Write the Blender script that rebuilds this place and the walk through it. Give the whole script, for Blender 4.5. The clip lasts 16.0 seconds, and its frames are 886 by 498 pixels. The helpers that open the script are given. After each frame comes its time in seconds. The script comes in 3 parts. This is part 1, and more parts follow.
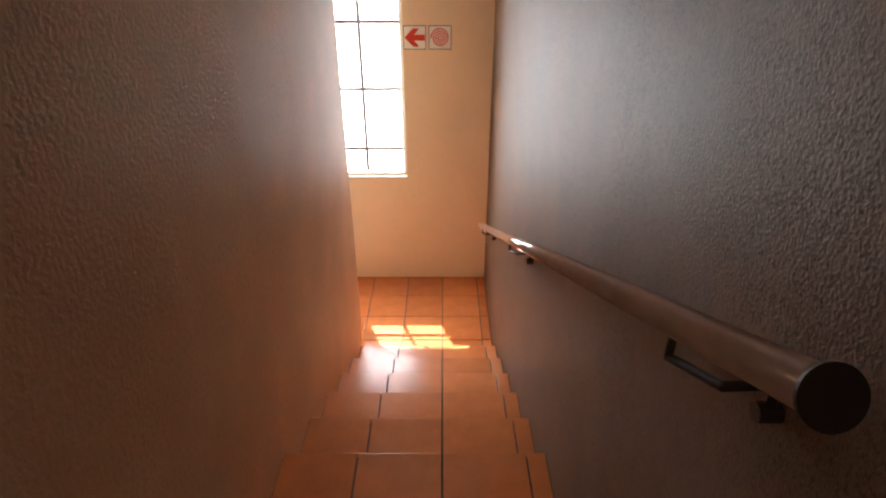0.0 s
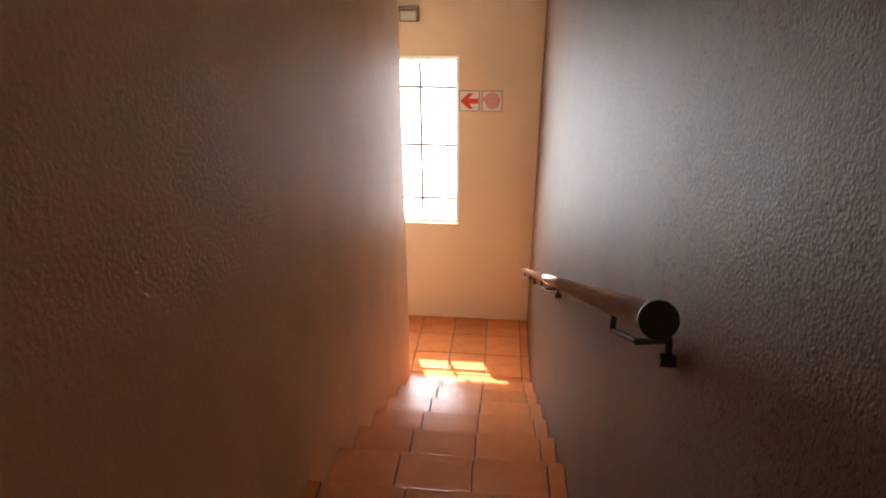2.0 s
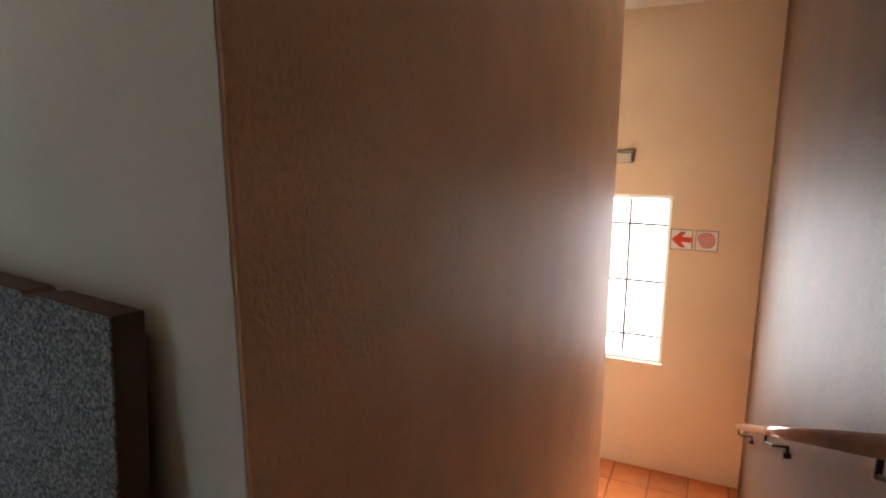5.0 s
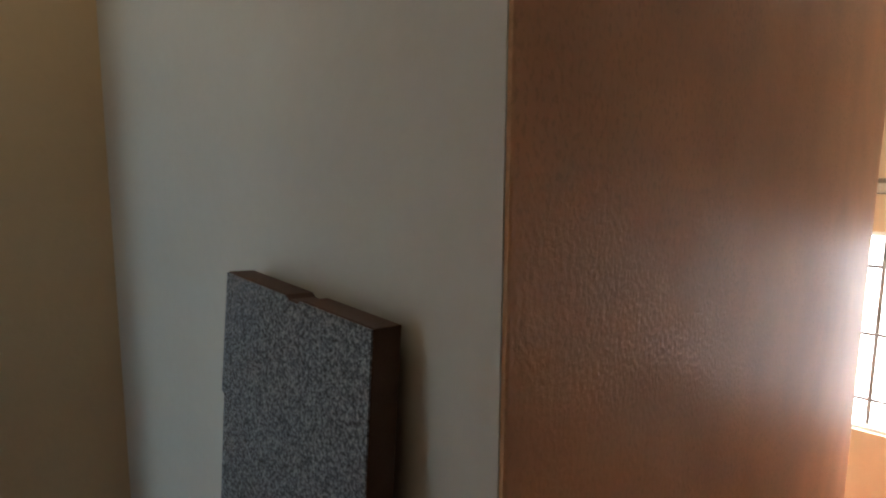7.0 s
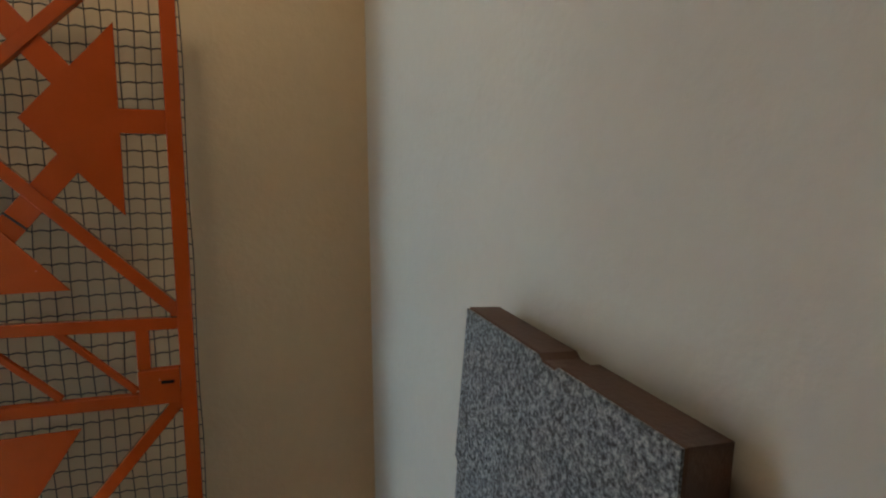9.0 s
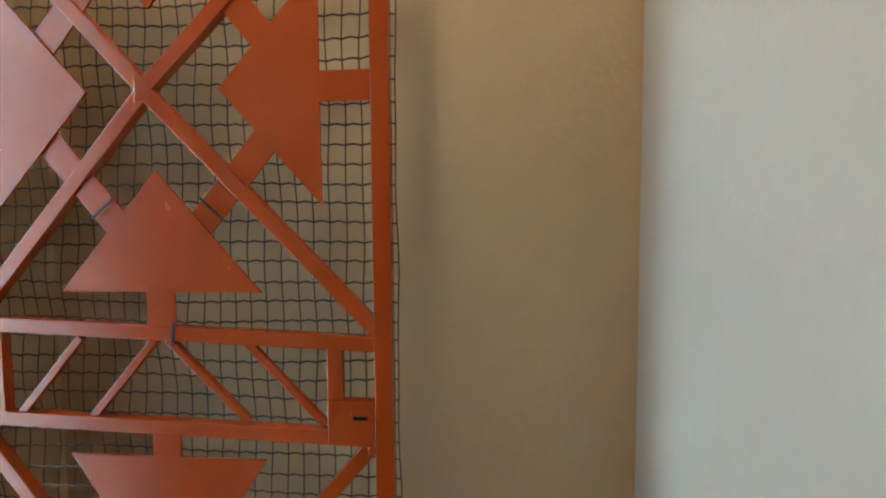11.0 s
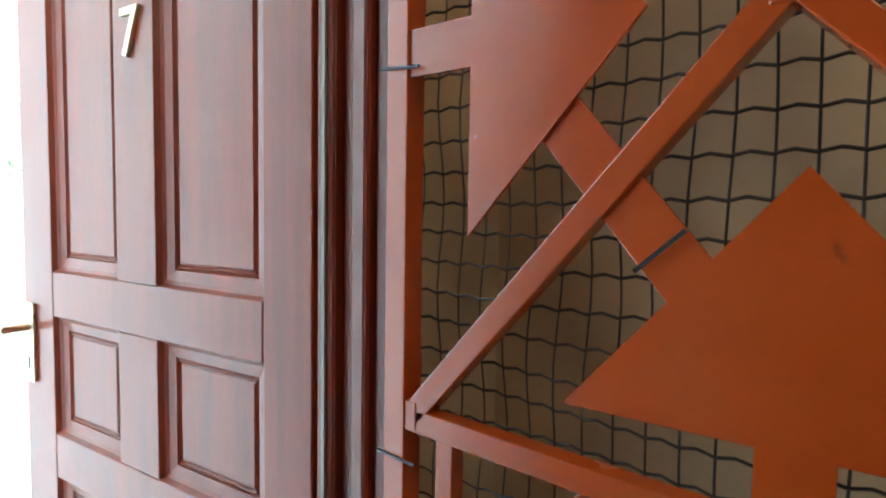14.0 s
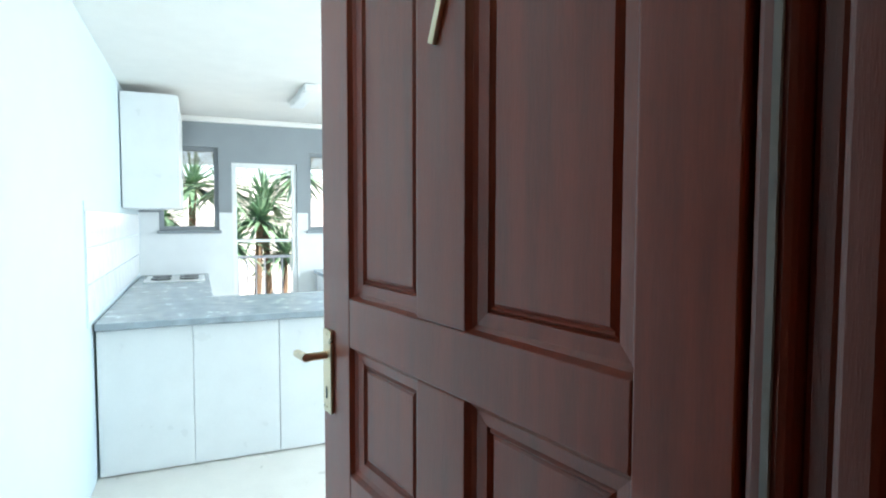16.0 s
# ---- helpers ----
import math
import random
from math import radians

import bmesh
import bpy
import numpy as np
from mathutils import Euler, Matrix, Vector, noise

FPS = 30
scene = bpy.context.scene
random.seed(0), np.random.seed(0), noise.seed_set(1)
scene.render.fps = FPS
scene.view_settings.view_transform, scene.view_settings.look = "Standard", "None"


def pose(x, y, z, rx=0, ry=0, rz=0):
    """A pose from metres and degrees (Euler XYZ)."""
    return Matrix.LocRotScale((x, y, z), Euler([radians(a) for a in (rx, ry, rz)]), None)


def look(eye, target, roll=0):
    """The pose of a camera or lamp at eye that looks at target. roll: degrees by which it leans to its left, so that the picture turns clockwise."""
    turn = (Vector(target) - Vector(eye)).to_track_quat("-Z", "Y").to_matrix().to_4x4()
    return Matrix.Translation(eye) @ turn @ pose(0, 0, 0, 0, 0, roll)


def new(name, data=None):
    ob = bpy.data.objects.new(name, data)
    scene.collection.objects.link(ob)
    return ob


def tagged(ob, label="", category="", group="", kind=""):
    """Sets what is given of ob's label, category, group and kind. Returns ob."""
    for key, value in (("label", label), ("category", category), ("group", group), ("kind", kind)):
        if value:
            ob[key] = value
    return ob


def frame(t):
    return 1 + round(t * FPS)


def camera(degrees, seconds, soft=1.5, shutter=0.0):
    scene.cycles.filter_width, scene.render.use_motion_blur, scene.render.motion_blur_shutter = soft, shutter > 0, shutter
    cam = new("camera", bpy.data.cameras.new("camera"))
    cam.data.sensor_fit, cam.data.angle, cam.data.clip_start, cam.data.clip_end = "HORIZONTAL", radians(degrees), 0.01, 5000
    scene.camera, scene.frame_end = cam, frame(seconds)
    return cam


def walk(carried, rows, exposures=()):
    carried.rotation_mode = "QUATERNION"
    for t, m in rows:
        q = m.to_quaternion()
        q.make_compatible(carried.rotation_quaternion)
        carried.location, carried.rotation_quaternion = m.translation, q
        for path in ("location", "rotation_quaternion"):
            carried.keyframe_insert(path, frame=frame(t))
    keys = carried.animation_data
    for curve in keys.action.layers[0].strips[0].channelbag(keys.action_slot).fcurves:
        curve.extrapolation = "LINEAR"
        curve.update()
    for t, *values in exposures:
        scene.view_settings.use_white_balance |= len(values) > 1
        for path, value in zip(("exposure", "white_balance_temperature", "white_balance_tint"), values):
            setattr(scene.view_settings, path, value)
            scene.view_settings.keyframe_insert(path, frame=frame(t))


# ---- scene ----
cam = camera(76.0, 16.0, soft=2.1)
PATH = [
    (0, (0.574, -0.02, 1.464), (0.575, 1.725, 0.486), -0.0),
    (0.5, (0.587, -0.171, 1.497), (0.58, 1.573, 0.52), -0.2),
    (1, (0.618, -0.279, 1.517), (0.563, 1.475, 0.558), -0.3),
    (1.5, (0.636, -0.356, 1.545), (0.475, 1.421, 0.643), -0.1),
    (2, (0.638, -0.4, 1.567), (0.449, 1.418, 0.755), -0.3),
    (2.5, (0.622, -0.401, 1.586), (0.381, 1.454, 0.869), -0.2),
    (3, (0.596, -0.412, 1.594), (0.271, 1.468, 0.981), -0.1),
    (3.5, (0.582, -0.446, 1.61), (0.143, 1.431, 1.076), 0.0),
    (6, (0.563, -0.586, 1.495), (-0.557, 1.046, 1.212), 0.2),
    (6.5, (0.486, -0.555, 1.492), (-0.763, 0.984, 1.227), 0.3),
    (7, (0.402, -0.539, 1.511), (-0.959, 0.903, 1.248), 0.4),
    (7.5, (0.33, -0.552, 1.539), (-1.116, 0.802, 1.267), 0.8),
    (8, (0.304, -0.529, 1.541), (-1.277, 0.668, 1.276), 0.6),
    (10.5, (-0.185, -0.221, 1.436), (-2.179, -0.262, 1.286), -0.8),
    (11, (-0.262, -0.288, 1.445), (-2.247, -0.478, 1.292), -0.4),
    (11.5, (-0.340, -0.366, 1.450), (-2.307, -0.670, 1.282), 0.0),
    (12, (-0.460, -0.420, 1.452), (-2.389, -0.915, 1.308), 0.1),
    (12.5, (-0.572, -0.476, 1.461), (-2.425, -1.210, 1.308), 0.2),
    (13, (-0.607, -0.582, 1.449), (-2.402, -1.455, 1.329), 0.6),
    (13.5, (-0.666, -0.717, 1.446), (-2.371, -1.759, 1.352), 1.1),
    (14, (-0.715, -0.832, 1.469), (-2.300, -2.046, 1.348), 0.9),
    (14.5, (-0.733, -0.932, 1.477), (-2.182, -2.306, 1.356), 0.9),
    (15, (-0.766, -1.023, 1.490), (-2.059, -2.543, 1.359), 0.4),
    (15.5, (-0.791, -1.106, 1.489), (-1.891, -2.772, 1.373), 0.2),
    (16, (-0.799, -1.145, 1.489), (-1.744, -2.905, 1.382), 0.1),
]
EXPO = [(0, 1.95), (3.5, 2.1), (6, 2.2), (8, 2.6), (10.5, 3.55), (12.5, 4.1), (14, 3.7), (15, 2.8), (16, 1.65)]
walk(cam, [(t, look(eye, target, roll)) for t, eye, target, roll in PATH], EXPO)

# ---- light ----
world = bpy.data.worlds.new("world")
scene.world = world
world.use_nodes = True
wn = world.node_tree
sky = wn.nodes.new("ShaderNodeTexSky")
sky.sky_type, sky.sun_disc = "NISHITA", False
SUN_DIR = Vector((0.245, -0.62, -0.82)).normalized()
sky.sun_elevation = math.asin(-SUN_DIR.z)
sky.sun_rotation = math.atan2(-SUN_DIR.x, -SUN_DIR.y)
wn.links.new(sky.outputs[0], wn.nodes["Background"].inputs[0])
wn.nodes["Background"].inputs[1].default_value = 0.15
sun = new("sun", bpy.data.lights.new("sun", "SUN"))
sun.data.energy, sun.data.angle, sun.data.color = 5.0, radians(0.5), (1.0, 0.96, 0.90)
sun.matrix_world = look((0, 0, 10), Vector((0, 0, 10)) + SUN_DIR)


def area(name, m, w, h, power, color):
    lamp = new(name, bpy.data.lights.new(name, "AREA"))
    lamp.data.shape, lamp.data.size, lamp.data.size_y = "RECTANGLE", w, h
    lamp.data.energy, lamp.data.color = power, color
    lamp.matrix_world = m
    return lamp


K = pose(-0.799, -1.145, 0, 0, 0, 175.2)          # the flat's own axes
STAIR_W, KITCHEN_W = 11, 74
area("stair_window_light", look((-0.03, 4.392, 0.43), (-0.03, 0, 0.43)), 0.60, 1.40, STAIR_W, (0.95, 0.97, 1.0))
# cool fill added out of view to brighten the flat
area("kitchen_fill_light", K @ look((4.35, 3.2, 1.5), (0, 3.0, 1.2)), 3.2, 1.9, KITCHEN_W, (0.76, 0.91, 1.0))


# warm fill added to brighten the landing; no such source is seen there
landing_fill_light = new("landing_fill_light", bpy.data.lights.new("landing_fill_light", "POINT"))
landing_fill_light.data.energy, landing_fill_light.data.color, landing_fill_light.data.shadow_soft_size = 0.54, (1.0, 0.80, 0.55), 0.06
landing_fill_light.location = (-0.75, -0.55, 2.40)


# ---- materials ----
def material(name, color, rough=0.6, metal=0.0, vary=0.12, scale=6.0, bump=0.0, bump_scale=150.0, stretch=(1, 1, 1), spec=0.5, coat=0.0, piece=0.0):
    m = bpy.data.materials.new(name)
    m.use_nodes = True
    nt = m.node_tree
    b = nt.nodes["Principled BSDF"]
    b.inputs["Roughness"].default_value, b.inputs["Metallic"].default_value = rough, metal
    b.inputs["Specular IOR Level"].default_value, b.inputs["Coat Weight"].default_value = spec, coat
    co = nt.nodes.new("ShaderNodeTexCoord")
    mp = nt.nodes.new("ShaderNodeMapping")
    mp.inputs["Scale"].default_value = stretch
    nt.links.new(co.outputs["Object"], mp.inputs[0])
    n1, n2 = nt.nodes.new("ShaderNodeTexNoise"), nt.nodes.new("ShaderNodeTexNoise")
    n1.inputs["Scale"].default_value, n1.inputs["Detail"].default_value = scale, 5
    n2.inputs["Scale"].default_value, n2.inputs["Detail"].default_value = scale * 14, 3
    add = nt.nodes.new("ShaderNodeMath")
    add.operation = "MULTIPLY_ADD"
    add.inputs[1].default_value = 0.35
    ramp = nt.nodes.new("ShaderNodeMapRange")
    ramp.inputs["From Min"].default_value, ramp.inputs["From Max"].default_value = 0.4, 0.95
    ramp.inputs["To Min"].default_value, ramp.inputs["To Max"].default_value = 1 - vary, 1 + vary
    hsv = nt.nodes.new("ShaderNodeHueSaturation")
    hsv.inputs["Color"].default_value = (*color, 1)
    for n in (n1, n2):
        nt.links.new(mp.outputs[0], n.inputs["Vector"])
    nt.links.new(n2.outputs[0], add.inputs[0])
    nt.links.new(n1.outputs[0], add.inputs[2])
    nt.links.new(add.outputs[0], ramp.inputs[0])
    last = ramp.outputs[0]
    if piece:
        info, pr, mul = nt.nodes.new("ShaderNodeObjectInfo"), nt.nodes.new("ShaderNodeMapRange"), nt.nodes.new("ShaderNodeMath")
        pr.inputs["To Min"].default_value, pr.inputs["To Max"].default_value = 1 - piece, 1 + piece
        mul.operation = "MULTIPLY"
        nt.links.new(info.outputs["Random"], pr.inputs[0])
        nt.links.new(pr.outputs[0], mul.inputs[0])
        nt.links.new(last, mul.inputs[1])
        last = mul.outputs[0]
    nt.links.new(last, hsv.inputs["Value"])
    nt.links.new(hsv.outputs[0], b.inputs["Base Color"])
    rr = nt.nodes.new("ShaderNodeMapRange")
    rr.inputs["To Min"].default_value, rr.inputs["To Max"].default_value = max(0.02, rough - 0.08), min(1, rough + 0.08)
    nt.links.new(n1.outputs[0], rr.inputs[0])
    nt.links.new(rr.outputs[0], b.inputs["Roughness"])
    if bump:
        n3, bp = nt.nodes.new("ShaderNodeTexNoise"), nt.nodes.new("ShaderNodeBump")
        n3.inputs["Scale"].default_value, n3.inputs["Detail"].default_value = bump_scale, 3
        bp.inputs["Strength"].default_value, bp.inputs["Distance"].default_value = 1.0, bump
        nt.links.new(mp.outputs[0], n3.inputs["Vector"])
        nt.links.new(n3.outputs[0], bp.inputs["Height"])
        nt.links.new(bp.outputs[0], b.inputs["Normal"])
    return m


def pitted(m, scale, depth):
    """Small dark pits over a plaster."""
    nt = m.node_tree
    b = nt.nodes["Principled BSDF"]
    base = b.inputs["Base Color"].links[0].from_socket
    co, n, big = nt.nodes.new("ShaderNodeTexCoord"), nt.nodes.new("ShaderNodeTexNoise"), nt.nodes.new("ShaderNodeTexNoise")
    n.inputs["Scale"].default_value, n.inputs["Detail"].default_value = scale, 2
    big.inputs["Scale"].default_value, big.inputs["Detail"].default_value = 2.2, 3
    mp = nt.nodes.new("ShaderNodeMapping")
    mp.inputs["Scale"].default_value = (1, 1, 0.8)
    low, gain, mix = nt.nodes.new("ShaderNodeMapRange"), nt.nodes.new("ShaderNodeMapRange"), nt.nodes.new("ShaderNodeMix")
    low.inputs["From Min"].default_value, low.inputs["From Max"].default_value = 0.47, 0.36
    gain.inputs["From Min"].default_value, gain.inputs["From Max"].default_value = 0.35, 0.65
    gain.inputs["To Min"].default_value, gain.inputs["To Max"].default_value = depth * 0.3, depth * 1.4
    mul = nt.nodes.new("ShaderNodeMath")
    mul.operation = "MULTIPLY"
    mix.data_type, mix.blend_type = "RGBA", "MULTIPLY"
    nt.links.new(co.outputs["Object"], mp.inputs[0])
    nt.links.new(co.outputs["Object"], big.inputs["Vector"])
    nt.links.new(mp.outputs[0], n.inputs["Vector"])
    nt.links.new(n.outputs[0], low.inputs[0])
    nt.links.new(big.outputs[0], gain.inputs[0])
    nt.links.new(low.outputs[0], mul.inputs[0])
    nt.links.new(gain.outputs[0], mul.inputs[1])
    nt.links.new(mul.outputs[0], mix.inputs["Factor"])
    nt.links.new(base, mix.inputs["A"])
    mix.inputs["B"].default_value = (0.16, 0.12, 0.10, 1)
    nt.links.new(mix.outputs["Result"], b.inputs["Base Color"])


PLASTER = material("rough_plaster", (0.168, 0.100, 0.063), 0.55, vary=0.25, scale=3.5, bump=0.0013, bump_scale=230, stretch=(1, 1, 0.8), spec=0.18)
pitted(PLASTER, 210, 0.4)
PLASTER_FINE = material("painted_plaster", (0.79, 0.51, 0.30), 0.6, vary=0.10, scale=3.2, bump=0.0018, bump_scale=85, spec=0.2)
pitted(PLASTER_FINE, 90, 0.12)
CREAM = material("cream_paint", (0.76, 0.60, 0.43), 0.6, vary=0.05, scale=2.0, bump=0.0012, bump_scale=70)
WHITE_WALL = material("off_white_paint", (0.65, 0.655, 0.625), 0.55, vary=0.05, scale=2.5, bump=0.001, bump_scale=60)
OCHRE = material("tan_paint", (0.60, 0.47, 0.30), 0.6, vary=0.07, scale=1.8, bump=0.0012, bump_scale=60)
CEIL = material("ceiling_paint", (0.82, 0.80, 0.76), 0.7, vary=0.03, bump=0.0004)
TERRACOTTA = material("terracotta_tile", (0.60, 0.205, 0.068), 0.2, vary=0.13, scale=9, bump=0.0004, bump_scale=50, piece=0.12)
GROUT = material("dark_grout", (0.10, 0.07, 0.055), 0.8, vary=0.2, scale=30, bump=0.0006)
RAIL = material("brown_enamel", (0.60, 0.42, 0.37), 0.15, metal=0.3, vary=0.12, scale=12, bump=0.0003, bump_scale=80, coat=0.3)
DARK_IRON = material("dark_painted_iron", (0.035, 0.022, 0.018), 0.45, vary=0.2, scale=25, bump=0.0004)
GATE_RED = material("red_oxide_paint", (0.40, 0.058, 0.007), 0.24, vary=0.07, scale=10, bump=0.0003, bump_scale=70, spec=0.9, coat=0.15)
WIRE = material("galvanised_wire", (0.05, 0.05, 0.055), 0.4, metal=0.5, vary=0.2, scale=40)
WOOD = material("varnished_mahogany", (0.21, 0.030, 0.011), 0.36, vary=0.32, scale=5, bump=0.0003, bump_scale=60, stretch=(6, 6, 0.5), spec=0.45, coat=0.1)
FRAME_WOOD = material("stained_frame_wood", (0.15, 0.022, 0.009), 0.36, vary=0.25, scale=6, bump=0.0003, stretch=(6, 6, 0.5), coat=0.2)
BRASS = material("worn_brass", (0.62, 0.50, 0.34), 0.3, metal=0.9, vary=0.12, scale=30)
SIGN_WHITE = material("sign_white", (0.80, 0.79, 0.77), 0.35, vary=0.03)
SIGN_RED = material("sign_red", (0.62, 0.045, 0.02), 0.35, vary=0.06)
SIGN_EDGE = material("sign_grey_edge", (0.16, 0.15, 0.17), 0.5, vary=0.1)
STEEL = material("window_steel", (0.28, 0.27, 0.27), 0.4, vary=0.1)
LAMP_GREY = material("lamp_housing", (0.20, 0.17, 0.15), 0.5, vary=0.1)
LAMP_GLASS = material("lamp_glass", (0.55, 0.52, 0.47), 0.25, vary=0.05)
K_WALL = material("kitchen_wall_paint", (0.56, 0.66, 0.70), 0.6, vary=0.03)
K_GREY = material("kitchen_grey_paint", (0.26, 0.29, 0.31), 0.6, vary=0.05)
K_TILE = material("kitchen_wall_tile", (0.80, 0.83, 0.84), 0.2, vary=0.03, piece=0.03)
K_FLOOR = material("pale_floor_tile", (0.70, 0.68, 0.63), 0.3, vary=0.06, scale=4)
K_UNIT = material("white_melamine", (0.82, 0.84, 0.84), 0.3, vary=0.03)
K_TOP = material("grey_stone_worktop", (0.36, 0.42, 0.46), 0.25, vary=0.3, scale=12)
BLACK = material("black_enamel", (0.015, 0.015, 0.017), 0.25, vary=0.1)
LEAF = material("green_leaf", (0.17, 0.29, 0.17), 0.4, vary=0.4, scale=3)
BARK = material("dry_bark", (0.20, 0.13, 0.08), 0.8, vary=0.3, scale=12, bump=0.004)
GRASS = material("dry_ground", (0.26, 0.22, 0.14), 0.9, vary=0.3, scale=0.8)
FACADE = material("pale_render", (0.78, 0.74, 0.68), 0.8, vary=0.08, scale=1.2)
ROOF = material("brown_roof_sheet", (0.35, 0.16, 0.11), 0.6, vary=0.15)
GLASS = bpy.data.materials.new("clear_glass")
GLASS.use_nodes = True
gb = GLASS.node_tree.nodes["Principled BSDF"]
gb.inputs["Transmission Weight"].default_value, gb.inputs["Roughness"].default_value, gb.inputs["IOR"].default_value = 1.0, 0.0, 1.02


def granite():
    m = material("speckled_granite", (0.25, 0.28, 0.32), 0.55, vary=0.1, scale=4, bump=0.0008, bump_scale=260)
    nt = m.node_tree
    b = nt.nodes["Principled BSDF"]
    co, n, r = nt.nodes.new("ShaderNodeTexCoord"), nt.nodes.new("ShaderNodeTexNoise"), nt.nodes.new("ShaderNodeValToRGB")
    n.inputs["Scale"].default_value, n.inputs["Detail"].default_value, n.inputs["Roughness"].default_value = 190, 3, 0.7
    e = r.color_ramp.elements
    e[0].position, e[0].color = 0.36, (0.03, 0.036, 0.046, 1)
    e[1].position, e[1].color = 0.66, (0.42, 0.47, 0.53, 1)
    mid = e.new(0.5)
    mid.color = (0.16, 0.195, 0.235, 1)
    nt.links.new(co.outputs["Object"], n.inputs["Vector"])
    nt.links.new(n.outputs[0], r.inputs[0])
    nt.links.new(r.outputs[0], b.inputs["Base Color"])
    return m


GRANITE = granite()
GRANITE_EDGE = material("brown_sawn_edge", (0.085, 0.045, 0.03), 0.6, vary=0.3, scale=20, bump=0.001)


# ---- mesh helpers ----
def box(bm, a, b, bevel=0.0, m=None):
    """A box between two corners, with chamfered edges, into bm."""
    c = [(a[i] + b[i]) / 2 for i in range(3)]
    s = [abs(b[i] - a[i]) for i in range(3)]
    made = bmesh.ops.create_cube(bm, size=1, matrix=(m or Matrix()) @ Matrix.Translation(c) @ Matrix.Diagonal((*s, 1)))
    if bevel:
        edges = {e for v in made["verts"] for e in v.link_edges}
        bmesh.ops.bevel(bm, geom=list(edges), offset=bevel, segments=2, affect="EDGES", profile=0.5)
    return bm


def boxes(*list_of, bevel=0.0, m=None):
    bm = bmesh.new()
    for a, b in list_of:
        box(bm, a, b, bevel, m)
    return bm


def rod(bm, a, b, r, sides=10):
    a, b = Vector(a), Vector(b)
    d = b - a
    m = Matrix.Translation((a + b) / 2) @ d.to_track_quat("Z", "Y").to_matrix().to_4x4()
    bmesh.ops.create_cone(bm, cap_ends=True, segments=sides, radius1=r, radius2=r, depth=d.length, matrix=m)
    return bm


def bar(bm, a, b, w, t, normal, bevel=0.0015):
    """A flat or square bar from a to b: w wide in the plane across normal, t thick along it."""
    a, b, n = Vector(a), Vector(b), Vector(normal).normalized()
    x = (b - a).normalized()
    y = n.cross(x)
    m = Matrix((x, y, n)).transposed().to_4x4()
    m.translation = (a + b) / 2
    L = (b - a).length
    return box(bm, (-L / 2, -w / 2, -t / 2), (L / 2, w / 2, t / 2), bevel, m)


def prism(bm, pts, normal, t):
    """A plate: outline pts pushed t along normal."""
    vs = [bm.verts.new(p) for p in pts]
    f = bm.faces.new(vs)
    out = bmesh.ops.extrude_face_region(bm, geom=[f])
    bmesh.ops.translate(bm, verts=[v for v in out["geom"] if isinstance(v, bmesh.types.BMVert)], vec=Vector(normal) * t)
    bmesh.ops.recalc_face_normals(bm, faces=bm.faces[:])
    return bm


def part(name, bm, mat, parent=None, label="", smooth=False):
    me = bpy.data.meshes.new(name)
    bm.to_mesh(me)
    bm.free()
    me.materials.append(mat)
    if smooth:
        for p in me.polygons:
            p.use_smooth = True
    ob = new(name, me)
    ob.parent = parent
    if label:
        tagged(ob, label)
    return ob


def thing(name, label, category, at=None, group=""):
    ob = new(name)
    if at is not None:
        ob.matrix_world = at if isinstance(at, Matrix) else Matrix.Translation(at)
    return tagged(ob, label, category, group)


def setting(name, bm, mat, label, category="", m=None):
    ob = part(name, bm, mat)
    if m is not None:
        ob.matrix_world = m
    return tagged(ob, label, category or name.split("_")[0], kind="structure")


# ---- stair and landing shell ----
W, YB, LE, CX, DY = 0.945, 4.31, 3.226, -1.46, -1.295      # stair width, back wall, spine wall end, tan wall, door wall
LOW, CEILZ = -1.246, 2.58
RISE, GOING, EDGE = 0.178, 0.342, 1.058
setting("wall_spine", boxes(((-0.2, 0.0, LOW - 0.1), (0.0, LE, CEILZ)), bevel=0.006), PLASTER_FINE, "warm painted plaster wall beside the stair, rounded corner", "wall")
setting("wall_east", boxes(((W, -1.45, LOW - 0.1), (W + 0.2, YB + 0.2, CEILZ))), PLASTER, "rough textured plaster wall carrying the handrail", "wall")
setting("wall_landing", boxes(((CX - 0.02, 0.004, -0.3), (-0.204, 0.2, CEILZ)), ((-0.204, -0.003, -0.05), (-0.0065, 0.003, CEILZ - 0.002))), WHITE_WALL, "smooth off-white painted wall at the landing", "wall")
setting("wall_west", boxes(((CX - 0.2, DY - 0.2, -0.3), (CX, 0.2, CEILZ))), OCHRE, "plain tan painted wall behind the security gate", "wall")
WX0, WX1, WZ0, WZ1 = -0.34, 0.285, -0.285, 1.14
setting("wall_north", boxes(((-1.5, YB, LOW - 0.1), (WX0, YB + 0.16, CEILZ)), ((WX1, YB, LOW - 0.1), (W, YB + 0.16, CEILZ)),
        ((WX0, YB, LOW - 0.1), (WX1, YB + 0.16, WZ0)), ((WX0, YB, WZ1), (WX1, YB + 0.16, CEILZ))), CREAM, "cream painted wall with the tall stair window", "wall")
setting("wall_lower_west", boxes(((-1.7, LE - 0.3, LOW - 0.1), (-1.5, YB + 0.16, CEILZ))), CREAM, "cream painted wall closing the lower landing", "wall")
setting("wall_lower_south", boxes(((-1.5, LE - 0.3, LOW - 0.1), (-0.2, LE - 0.1, CEILZ))), CREAM, "cream painted wall beside the lower landing", "wall")
setting("ceiling", boxes(((-1.7, -1.45, CEILZ), (W + 0.2, YB + 0.2, CEILZ + 0.15))), CEIL, "white painted stairwell ceiling", "ceiling")
